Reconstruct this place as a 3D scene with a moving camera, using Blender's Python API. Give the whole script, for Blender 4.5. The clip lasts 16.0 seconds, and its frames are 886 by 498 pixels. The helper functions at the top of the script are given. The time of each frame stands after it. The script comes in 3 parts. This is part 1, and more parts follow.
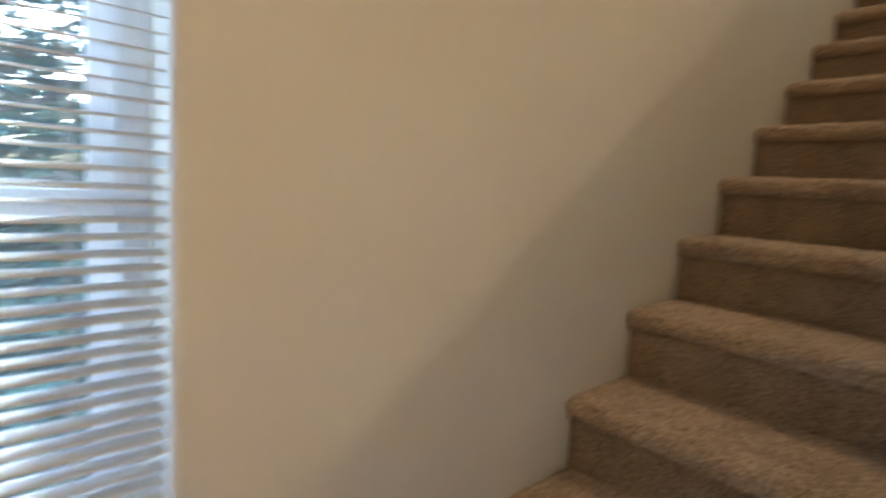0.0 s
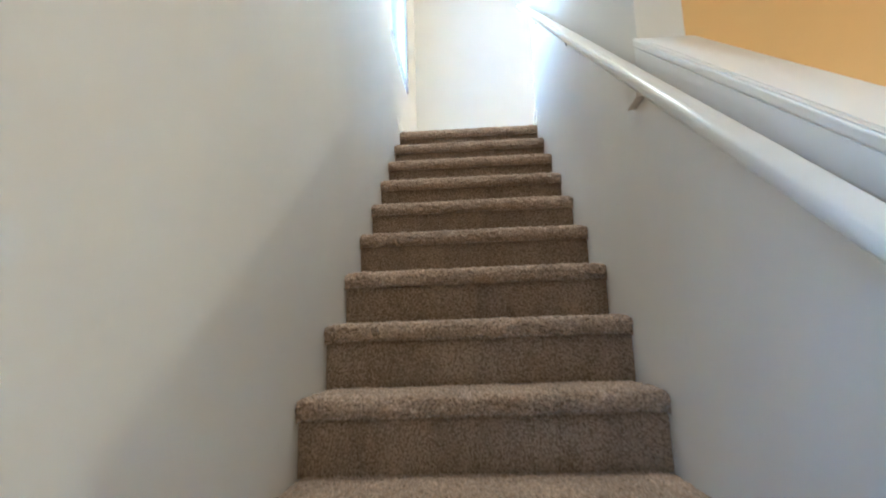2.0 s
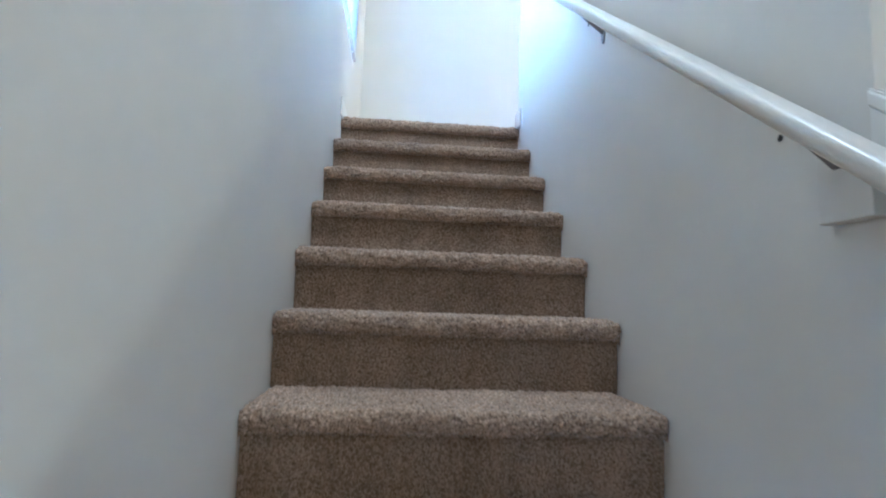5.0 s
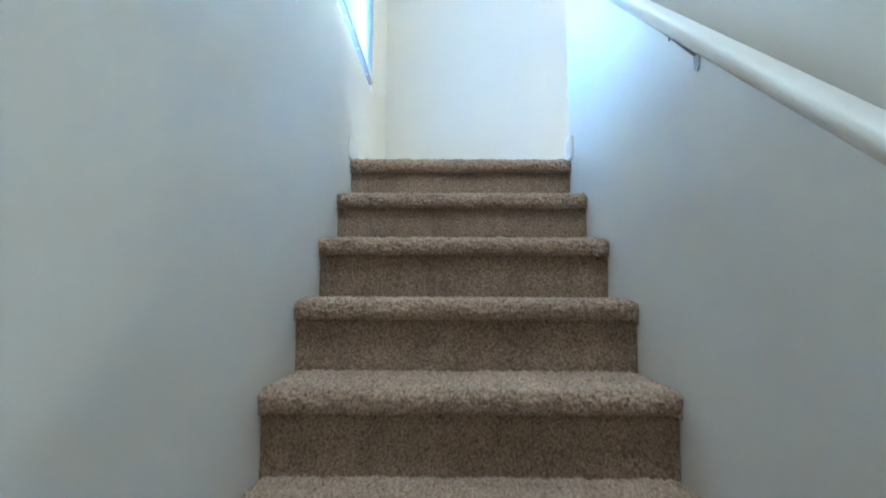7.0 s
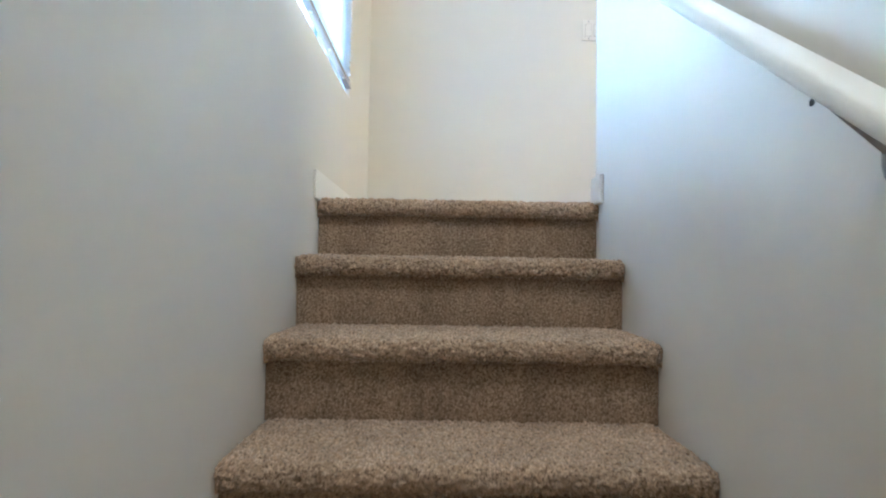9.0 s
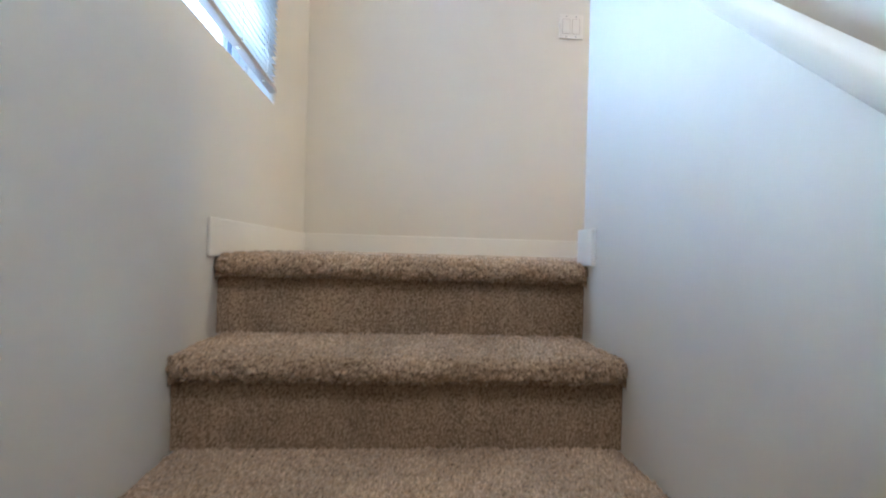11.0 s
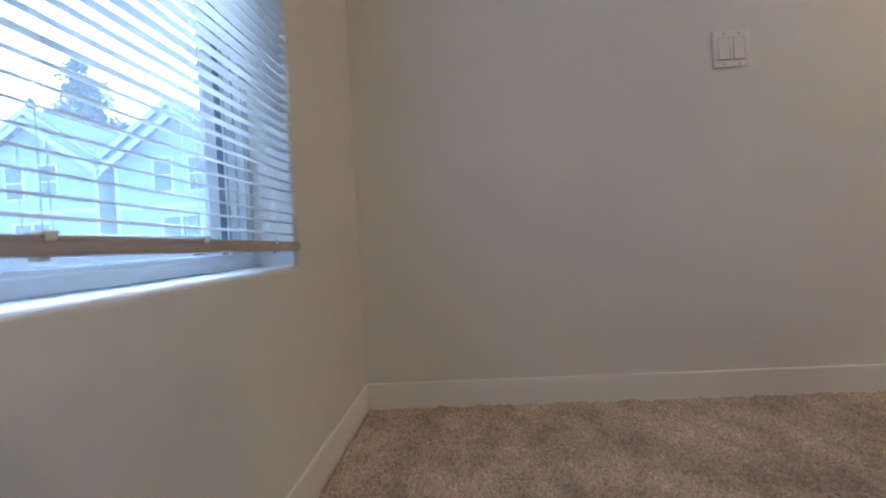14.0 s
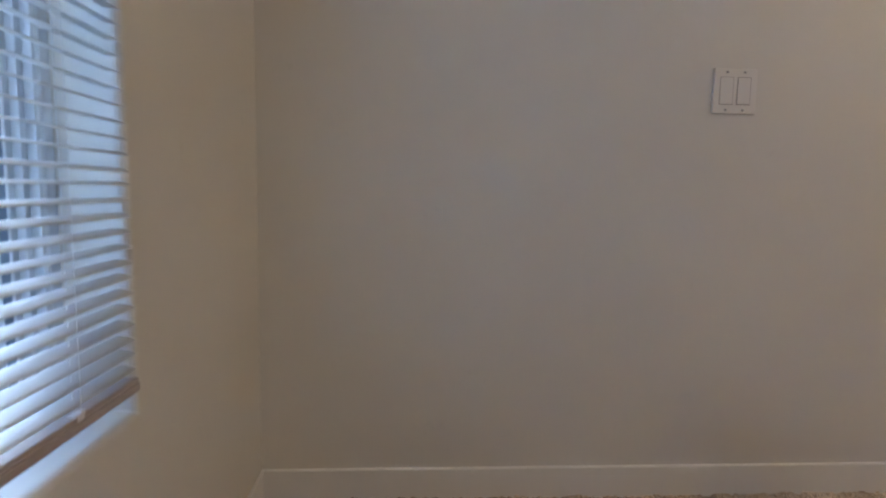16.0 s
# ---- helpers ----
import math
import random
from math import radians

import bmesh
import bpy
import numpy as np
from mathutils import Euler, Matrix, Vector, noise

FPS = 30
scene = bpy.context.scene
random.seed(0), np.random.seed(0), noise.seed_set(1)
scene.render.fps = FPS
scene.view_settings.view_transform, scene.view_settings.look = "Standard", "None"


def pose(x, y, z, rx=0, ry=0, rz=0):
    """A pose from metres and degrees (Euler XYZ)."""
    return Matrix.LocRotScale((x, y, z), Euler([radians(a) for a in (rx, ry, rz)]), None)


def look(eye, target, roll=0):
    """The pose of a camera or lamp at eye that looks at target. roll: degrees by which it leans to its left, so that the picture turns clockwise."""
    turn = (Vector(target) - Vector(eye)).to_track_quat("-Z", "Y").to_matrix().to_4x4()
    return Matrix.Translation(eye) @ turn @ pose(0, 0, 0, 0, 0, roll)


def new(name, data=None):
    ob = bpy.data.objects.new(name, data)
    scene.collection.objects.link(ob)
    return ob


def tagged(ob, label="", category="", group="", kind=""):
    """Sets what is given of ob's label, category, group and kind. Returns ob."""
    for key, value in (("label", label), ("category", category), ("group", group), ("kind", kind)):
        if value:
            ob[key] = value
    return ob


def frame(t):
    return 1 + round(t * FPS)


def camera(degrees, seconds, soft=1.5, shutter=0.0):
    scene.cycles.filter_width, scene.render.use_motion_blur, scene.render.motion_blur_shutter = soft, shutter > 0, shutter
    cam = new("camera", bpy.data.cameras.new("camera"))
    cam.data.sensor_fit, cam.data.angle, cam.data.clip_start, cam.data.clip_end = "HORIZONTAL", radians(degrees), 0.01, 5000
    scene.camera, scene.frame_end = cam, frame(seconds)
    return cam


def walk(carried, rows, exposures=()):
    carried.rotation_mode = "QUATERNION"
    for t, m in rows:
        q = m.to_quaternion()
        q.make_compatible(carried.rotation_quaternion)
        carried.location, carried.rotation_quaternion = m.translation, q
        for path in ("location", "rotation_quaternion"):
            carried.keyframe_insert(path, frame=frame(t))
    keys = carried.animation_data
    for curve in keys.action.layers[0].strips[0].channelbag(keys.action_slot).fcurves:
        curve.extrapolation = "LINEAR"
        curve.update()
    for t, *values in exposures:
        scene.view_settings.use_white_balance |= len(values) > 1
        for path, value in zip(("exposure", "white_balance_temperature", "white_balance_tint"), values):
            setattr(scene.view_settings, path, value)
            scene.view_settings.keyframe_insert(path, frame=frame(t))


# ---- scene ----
cam = camera(78.64, 16.0, soft=1.9, shutter=0.5)

# seconds, eye x y z, heading, tilt, lean
ROWS = [
    (0, 0.730, -3.850, 1.253, 48.03, -6.79, 3.47),
    (0.5, 0.598, -3.765, 1.313, 27.24, -1.29, 4.72),
    (1, 0.564, -3.699, 1.415, 13.44, 3.10, 2.90),
    (1.5, 0.492, -3.549, 1.413, 4.87, 7.42, 0.03),
    (2, 0.455, -3.357, 1.448, 3.25, 10.22, -1.87),
    (2.5, 0.413, -3.197, 1.564, 2.00, 9.18, 1.11),
    (3, 0.376, -3.077, 1.600, 0.90, 8.10, 2.12),
    (3.5, 0.298, -2.977, 1.712, -4.29, 6.76, 2.37),
    (4, 0.289, -2.873, 1.783, -6.35, 6.30, 3.20),
    (6.5, 0.378, -2.296, 2.205, -0.68, 5.48, -0.23),
    (7, 0.411, -2.172, 2.290, 0.73, 5.10, 0.21),
    (7.5, 0.418, -2.035, 2.361, 1.33, 5.23, -0.03),
    (8, 0.395, -1.932, 2.465, 0.66, 4.63, 0.55),
    (10.5, 0.410, -1.407, 2.815, -3.10, -0.61, 1.09),
    (11, 0.435, -1.309, 2.877, -4.63, 0.20, 1.63),
    (11.5, 0.464, -1.193, 2.949, -3.05, 1.12, 0.66),
    (12, 0.464, -1.069, 3.049, -2.18, 1.52, -0.22),
    (12.5, 0.436, -0.941, 3.140, -1.77, 2.74, -0.74),
    (13, 0.414, -0.829, 3.233, -1.43, 2.20, -0.44),
    (13.5, 0.395, -0.702, 3.318, 0.90, -0.16, -0.60),
    (14, 0.368, -0.570, 3.400, 3.01, -1.01, -3.01),
    (14.5, 0.335, -0.460, 3.471, -0.19, -3.38, -3.68),
    (15, 0.317, -0.385, 3.549, -3.95, -4.10, -0.22),
    (15.5, 0.355, -0.297, 3.590, -4.51, -4.93, 1.98),
    (16, 0.383, -0.201, 3.679, -3.52, -6.13, 1.10),
]


def aim(x, y, z, heading, tilt, lean):
    h, p = radians(heading), radians(tilt)
    way = Vector((-math.sin(h) * math.cos(p), math.cos(h) * math.cos(p), math.sin(p)))
    return look((x, y, z), Vector((x, y, z)) + way, lean)


walk(cam, [(t, aim(*row)) for t, *row in ROWS],
     [(0, 4.6, 6600, 8), (1, 5.42, 5500, 1), (2, 5.35, 4650, 1), (3.5, 5.27, 4200, 3), (4, 5.3, 4020, 4), (7, 5.05, 4050, -6), (8, 4.98, 4400, -3),
      (11, 4.45, 5050, 6), (12, 4.08, 5100, 7), (12.5, 3.75, 5150, 8), (14, 3.2, 5350, 13), (16, 3.0, 5500, 14)])

# ---- measures of the place ----
GO, RISE, W = 0.2514, 0.1905, 0.907     # going, rise and width of the stair
TOP = 15 * RISE                          # upper floor
BACK = 1.1825                            # wall behind the landing
END = 0.046                              # upper end of the wall beside the stair
OUT = 1.03                               # outer face of that wall
KNEE = -2.03                             # where the wall steps down to the knee wall
FOOT = -3.78                             # lower end of the knee wall
LOW = -5.2
HIGH = TOP + 2.44
UNDER = 2.50                             # ceiling of the lower room
GUARD = TOP + 1.07
SLOPE = RISE / GO
BASE_H = 0.083

# ---- world, sun, lamps ----
world = bpy.data.worlds.new("world")
scene.world = world
world.use_nodes = True
wn = world.node_tree
sky = wn.nodes.new("ShaderNodeTexSky")
sky.sky_type, sky.sun_disc = "NISHITA", False
sky.sun_elevation, sky.sun_rotation = radians(24), radians(-47)
sky.air_density, sky.dust_density = 1.0, 2.5
tint = wn.nodes.new("ShaderNodeMix")
tint.data_type, tint.blend_type = "RGBA", "MULTIPLY"
tint.inputs[0].default_value, tint.inputs[7].default_value = 1.0, (0.50, 0.71, 1.0, 1)
wn.links.new(sky.outputs[0], tint.inputs[6])
wn.links.new(tint.outputs[2], wn.nodes["Background"].inputs[0])
wn.nodes["Background"].inputs[1].default_value = 0.138


def lamp(name, kind, energy, color, m, size=0.1, size_y=None, angle=None):
    data = bpy.data.lights.new(name, kind)
    data.energy, data.color = energy, color
    if kind == "POINT":
        data.shadow_soft_size = size
    elif kind == "AREA":
        data.shape, data.size, data.size_y = "RECTANGLE", size, size_y or size
    elif angle is not None:
        data.angle = angle
    ob = new(name, data)
    ob.matrix_world = m
    return ob


# overcast brightness low over the street, broad and soft
lamp("sun", "SUN", 0.105, (0.53, 0.74, 1.0), look((-7.5, 7.0, 4.6), (0, 0, 0)), angle=radians(62))
WARM = (1.0, 0.76, 0.48)
# the sky's light through the upper parts of the two windows
COOL = (0.70, 0.85, 1.0)
lamp("window_light", "AREA", 0.05, COOL, look((-0.088, 0.14, 4.58), (1.0, 0.14, 4.58)), 0.80, 0.72)
lamp("lower_window_light", "AREA", 0.12, COOL, look((-0.088, -4.1, 1.80), (1.0, -4.1, 1.7)), 0.86, 0.36)
lamp("lower_room_lamp", "POINT", 1.5, WARM, pose(3.2, -3.6, 2.05), 0.07)
# unseen warm fill, added to soften the shade at the stair's foot
lamp("foot_fill_lamp", "POINT", 0.55, WARM, pose(2.0, -4.75, 2.30), 0.20)
for _y, _e in ((0.40, 2.25), (-0.27, 1.55)):
    lamp("upper_hall_lamp", "POINT", _e, (1.0, 0.73, 0.42), pose(2.65, _y, 5.2), 0.05)
# unseen fill above the stair, added to brighten treads more than risers
lamp("stair_fill_lamp", "AREA", 1.3, (1.0, 0.84, 0.66), look((0.45, -1.9, 5.28), (0.45, -1.9001, 0.0)), 0.5, 0.5)


# ---- materials ----
def shader(name, rough=0.5, metal=0.0):
    m = bpy.data.materials.new(name)
    m.use_nodes = True
    p = m.node_tree.nodes["Principled BSDF"]
    p.inputs["Roughness"].default_value, p.inputs["Metallic"].default_value = rough, metal
    return m, m.node_tree, p


def noise_node(nt, scale, detail=3.0, rough=0.5, coord="Object"):
    tc = nt.nodes.new("ShaderNodeTexCoord")
    n = nt.nodes.new("ShaderNodeTexNoise")
    n.inputs["Scale"].default_value, n.inputs["Detail"].default_value = scale, detail
    n.inputs["Roughness"].default_value = rough
    nt.links.new(tc.outputs[coord], n.inputs["Vector"])
    return n


def mixed(nt, fac, a, b):
    """A colour between a and b by fac; each may be a colour or a socket."""
    mx = nt.nodes.new("ShaderNodeMix")
    mx.data_type = "RGBA"
    nt.links.new(fac, mx.inputs[0])
    for sock, v in ((mx.inputs[6], a), (mx.inputs[7], b)):
        if isinstance(v, tuple):
            sock.default_value = (*v, 1)
        else:
            nt.links.new(v, sock)
    return mx.outputs[2]


def spread(nt, sock, lo, hi):
    r = nt.nodes.new("ShaderNodeMapRange")
    r.inputs["From Min"].default_value, r.inputs["From Max"].default_value = lo, hi
    nt.links.new(sock, r.inputs["Value"])
    return r.outputs[0]


def bump(nt, p, sock, strength, distance, after=None):
    b = nt.nodes.new("ShaderNodeBump")
    b.inputs["Strength"].default_value, b.inputs["Distance"].default_value = strength, distance
    nt.links.new(sock, b.inputs["Height"])
    if after:
        nt.links.new(after, b.inputs["Normal"])
    nt.links.new(b.outputs[0], p.inputs["Normal"])
    return b.outputs[0]


def paint(name, base, dark, rough, grain=220.0, depth=0.0006, strength=0.25, patch=1.7):
    """Painted surface: rolled grain, broad mottling and a few scuffs."""
    m, nt, p = shader(name, rough)
    broad = noise_node(nt, patch, 4)
    scuff = noise_node(nt, 9.0, 6, 0.7)
    c = mixed(nt, spread(nt, broad.outputs[0], 0.35, 0.7), base, dark)
    d = tuple(v * 0.93 for v in dark)
    c = mixed(nt, spread(nt, scuff.outputs[0], 0.66, 0.8), c, d)
    nt.links.new(c, p.inputs["Base Color"])
    fine = noise_node(nt, grain, 2)
    coarse = noise_node(nt, grain / 6, 2)
    n = bump(nt, p, coarse.outputs[0], strength, depth * 3)
    bump(nt, p, fine.outputs[0], strength, depth, n)
    return m


WALL = paint("wall_paint", (0.73, 0.70, 0.642), (0.70, 0.67, 0.612), 0.62)
ORANGE = paint("accent_paint", (0.72, 0.46, 0.165), (0.68, 0.43, 0.15), 0.6)
TRIM = paint("trim_paint", (0.82, 0.80, 0.755), (0.79, 0.77, 0.725), 0.33, 140, 0.0003, 0.2, 3.0)
RAIL = paint("rail_paint", (0.78, 0.75, 0.68), (0.74, 0.71, 0.64), 0.30, 60, 0.0006, 0.2, 6.0)
CEIL = paint("ceiling_paint", (0.78, 0.76, 0.73), (0.75, 0.73, 0.70), 0.8, 120, 0.001, 0.4)
VINYL = paint("vinyl", (0.80, 0.81, 0.82), (0.77, 0.78, 0.79), 0.35, 90, 0.0002, 0.1, 4.0)
# translucency added so the backlit frames look as bright as glare makes them
_nt = VINYL.node_tree
_glow, _mix = _nt.nodes.new("ShaderNodeBsdfTranslucent"), _nt.nodes.new("ShaderNodeMixShader")
_glow.inputs["Color"].default_value, _mix.inputs[0].default_value = (0.82, 0.83, 0.84, 1), 0.32
_nt.links.new(_nt.nodes["Principled BSDF"].outputs[0], _mix.inputs[1])
_nt.links.new(_glow.outputs[0], _mix.inputs[2])
_nt.links.new(_mix.outputs[0], _nt.nodes["Material Output"].inputs[0])
SLAT = paint("slat_paint", (0.80, 0.80, 0.79), (0.77, 0.77, 0.76), 0.38, 120, 0.0001, 0.1, 6.0)
# tan that holds the shade of the whitish blind rail and rocker gaps
SHADE_TAN = paint("shade_tan_paint", (0.45, 0.39, 0.36), (0.41, 0.355, 0.325), 0.35, 120, 0.0001, 0.1, 6.0)
PLATE = paint("switch_plastic", (0.765, 0.735, 0.68), (0.755, 0.725, 0.67), 0.3, 60, 0.0001, 0.05, 5.0)
GASKET = paint("gasket_rubber", (0.22, 0.26, 0.32), (0.18, 0.22, 0.28), 0.6)
CORD = paint("cord", (0.82, 0.82, 0.80), (0.76, 0.76, 0.74), 0.7, 400, 0.0004, 0.4)


def carpet_material(name, light, dark, warm, stretch=(1, 1, 1), patch=(0.78, 1.20), across=6.5, sheen=0.2):
    """Cut pile: tufts, yarn rows drawn out by stretch, and trodden or brushed patches of the given size and contrast."""
    m, nt, p = shader(name, 0.95)
    p.inputs["Specular IOR Level"].default_value = 0.15
    p.inputs["Sheen Weight"].default_value = sheen
    p.inputs["Sheen Roughness"].default_value = 0.6
    tc = nt.nodes.new("ShaderNodeTexCoord")
    v = nt.nodes.new("ShaderNodeTexVoronoi")
    v.inputs["Scale"].default_value = 260
    nt.links.new(tc.outputs["Object"], v.inputs["Vector"])
    tuft = noise_node(nt, 170, 3, 0.7)
    yarn = noise_node(nt, 75, 3, 0.6)
    rows = nt.nodes.new("ShaderNodeMapping")
    rows.inputs["Scale"].default_value = stretch
    nt.links.new(tc.outputs["Object"], rows.inputs["Vector"])
    nt.links.new(rows.outputs[0], yarn.inputs["Vector"])
    tread = noise_node(nt, across, 6, 0.72)
    nt.links.new(rows.outputs[0], tread.inputs["Vector"])
    c = mixed(nt, spread(nt, tuft.outputs[0], 0.36, 0.62), dark, light)
    c = mixed(nt, spread(nt, yarn.outputs[0], 0.52, 0.72), c, warm)
    deep = tuple(x * 0.75 for x in dark)
    c = mixed(nt, spread(nt, v.outputs["Distance"], 0.6, 1.1), c, deep)
    c2 = nt.nodes.new("ShaderNodeHueSaturation")
    fleck = noise_node(nt, 120, 2, 0.8)
    c = mixed(nt, spread(nt, fleck.outputs[0], 0.31, 0.43), deep, c)
    nt.links.new(c, c2.inputs["Color"])
    # patch also sets the overall tone: a low range shades the risers
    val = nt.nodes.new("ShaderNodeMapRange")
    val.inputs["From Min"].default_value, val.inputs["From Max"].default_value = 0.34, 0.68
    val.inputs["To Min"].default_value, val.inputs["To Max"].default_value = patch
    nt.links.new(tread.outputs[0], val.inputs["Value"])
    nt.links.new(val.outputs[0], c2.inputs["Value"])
    nt.links.new(c2.outputs[0], p.inputs["Base Color"])
    n = bump(nt, p, yarn.outputs[0], 0.9, 0.007)
    bump(nt, p, tuft.outputs[0], 0.8, 0.003, n)
    return m


TUFTS = (0.66, 0.49, 0.34), (0.20, 0.13, 0.078), (0.46, 0.315, 0.195)
CARPET = carpet_material("carpet_pile", *TUFTS)
# risers: same carpet, darkened and greyed so the colour holds their shade
RISER_SHADED = carpet_material("carpet_riser_shaded", (0.52, 0.38, 0.258), (0.21, 0.142, 0.087), (0.40, 0.28, 0.18), (1, 1, 0.35), (0.66, 1.0), 9.0, 0.05)
# brush marks, plus a paler base that puts the landing's light into the colour
BRUSHED_LIT = carpet_material("carpet_brushed_lit_pile", (0.76, 0.63, 0.50), (0.28, 0.205, 0.15), (0.56, 0.44, 0.33), (1, 0.5, 1), (0.64, 1.36), 8.0)


def plain(name, base, dark, rough, scale, strength=0.4, depth=0.01, metal=0.0):
    m, nt, p = shader(name, rough, metal)
    a, b = noise_node(nt, scale, 5, 0.6), noise_node(nt, scale * 9, 3)
    c = mixed(nt, spread(nt, a.outputs[0], 0.3, 0.7), base, dark)
    nt.links.new(c, p.inputs["Base Color"])
    bump(nt, p, b.outputs[0], strength, depth)
    return m


STEEL = plain("bracket_metal", (0.36, 0.355, 0.35), (0.30, 0.295, 0.29), 0.38, 60, 0.2, 0.0004, 0.7)
HOLE = plain("hole_dark", (0.03, 0.03, 0.03), (0.05, 0.045, 0.04), 0.9, 60)
SIDING = plain("siding_paint", (0.56, 0.58, 0.61), (0.50, 0.52, 0.55), 0.6, 1.2, 0.2, 0.002)
# shingle grey raised: haze over the far roofs is put into the colour
ROOFING = plain("hazed_roof_shingle", (0.30, 0.31, 0.33), (0.23, 0.24, 0.26), 0.85, 3, 0.6, 0.02)
WHITE_OUT = plain("white_trim_outdoors", (0.88, 0.88, 0.87), (0.84, 0.84, 0.83), 0.5, 4, 0.1, 0.001)
ASPHALT = plain("asphalt", (0.06, 0.06, 0.065), (0.04, 0.04, 0.045), 0.9, 2)
LAWN = plain("lawn", (0.07, 0.11, 0.04), (0.04, 0.07, 0.025), 0.95, 1.5, 0.8, 0.03)
CONCRETE = plain("concrete", (0.40, 0.39, 0.37), (0.32, 0.31, 0.30), 0.85, 3)
BARK = plain("bark", (0.12, 0.085, 0.06), (0.07, 0.05, 0.035), 0.95, 8, 0.8, 0.02)
NEEDLE = plain("needles", (0.055, 0.105, 0.06), (0.03, 0.065, 0.04), 0.7, 3)
DARKGLASS = plain("far_window_glass", (0.16, 0.19, 0.22), (0.12, 0.15, 0.18), 0.08, 2, 0.0, 0.001)
CARPAINT = plain("car_paint", (0.55, 0.57, 0.60), (0.50, 0.52, 0.55), 0.25, 2, 0.0, 0.001)
TYRE = plain("tyre_rubber", (0.03, 0.03, 0.03), (0.02, 0.02, 0.02), 0.8, 20)


def glass_material(name, haze_share):
    m, nt, p = shader(name, 0.0)
    p.inputs["Transmission Weight"].default_value = 1.0
    p.inputs["IOR"].default_value = 1.45
    streak = noise_node(nt, 3, 4)
    nt.links.new(mixed(nt, streak.outputs[0], (0.97, 0.985, 0.98), (0.93, 0.96, 0.955)), p.inputs["Base Color"])
    # a translucent share added to pale the view outdoors, in place of glare
    veil = nt.nodes.new("ShaderNodeBsdfTranslucent")
    veil.inputs["Color"].default_value = (0.8, 0.85, 0.88, 1)
    mix = nt.nodes.new("ShaderNodeMixShader")
    veil_noise = noise_node(nt, 9, 5, 0.7)
    amount = nt.nodes.new("ShaderNodeMapRange")
    amount.inputs["To Min"].default_value, amount.inputs["To Max"].default_value = haze_share * 0.55, haze_share
    nt.links.new(veil_noise.outputs[0], amount.inputs["Value"])
    nt.links.new(amount.outputs[0], mix.inputs[0])
    nt.links.new(p.outputs[0], mix.inputs[1])
    nt.links.new(veil.outputs[0], mix.inputs[2])
    out = next(n for n in nt.nodes if n.bl_idname == "ShaderNodeOutputMaterial")
    nt.links.new(mix.outputs[0], out.inputs[0])
    return m


GLASS, LOW_HAZE_GLASS = glass_material("window_glass", 0.09), glass_material("low_haze_window_glass", 0.012)


# ---- mesh helpers ----
def part(name, bm, material, parent=None, label=""):
    me = bpy.data.meshes.new(name)
    bm.to_mesh(me)
    bm.free()
    me.materials.append(material)
    ob = new(name, me)
    ob.parent = parent
    return tagged(ob, label)


def setting(name, bm, material, label, category):
    ob = part(name, bm, material)
    return tagged(ob, label, category, kind="structure")


def empty(name, at, label, category, group="", kind=""):
    ob = new(name)
    ob.location = at
    ob.empty_display_size = 0.1
    return tagged(ob, label, category, group, kind)


def box(bm, a, b, bevel=0.0, segments=2):
    """A box from corner a to corner b, with rounded edges, into bm."""
    lo, hi = [min(p, q) for p, q in zip(a, b)], [max(p, q) for p, q in zip(a, b)]
    vs = bmesh.ops.create_cube(bm, size=1)["verts"]
    for v in vs:
        v.co = Vector([lo[i] + (v.co[i] + 0.5) * (hi[i] - lo[i]) for i in range(3)])
    if bevel:
        edges = list({e for v in vs for e in v.link_edges})
        bmesh.ops.bevel(bm, geom=edges, offset=bevel, segments=segments, profile=0.6, affect="EDGES")
    return bm


def boxed(*boxes, bevel=0.0, segments=2):
    bm = bmesh.new()
    for a, b in boxes:
        box(bm, a, b, bevel, segments)
    return bm


def prism(bm, points, axis, lo, hi):
    """A closed outline of 2D points, drawn out along an axis (0 x, 1 y) from lo to hi."""
    def at(p, d):
        return (d, p[0], p[1]) if axis == 0 else (p[0], d, p[1])
    a = [bm.verts.new(at(p, lo)) for p in points]
    b = [bm.verts.new(at(p, hi)) for p in points]
    n = len(points)
    bm.faces.new(a)
    bm.faces.new(b[::-1])
    for i in range(n):
        bm.faces.new((a[i], b[i], b[(i + 1) % n], a[(i + 1) % n]))
    bmesh.ops.recalc_face_normals(bm, faces=bm.faces)
    return bm


def cylinder(bm, a, b, r1, r2=None, sides=14):
    a, b = Vector(a), Vector(b)
    d = b - a
    m = Matrix.Translation((a + b) / 2) @ d.to_track_quat("Z", "Y").to_matrix().to_4x4()
    bmesh.ops.create_cone(bm, cap_ends=True, segments=sides, radius1=r1, radius2=r1 if r2 is None else r2,
                          depth=d.length, matrix=m)
    return bm


def smooth(ob):
    for f in ob.data.polygons:
        f.use_smooth = True
    return ob


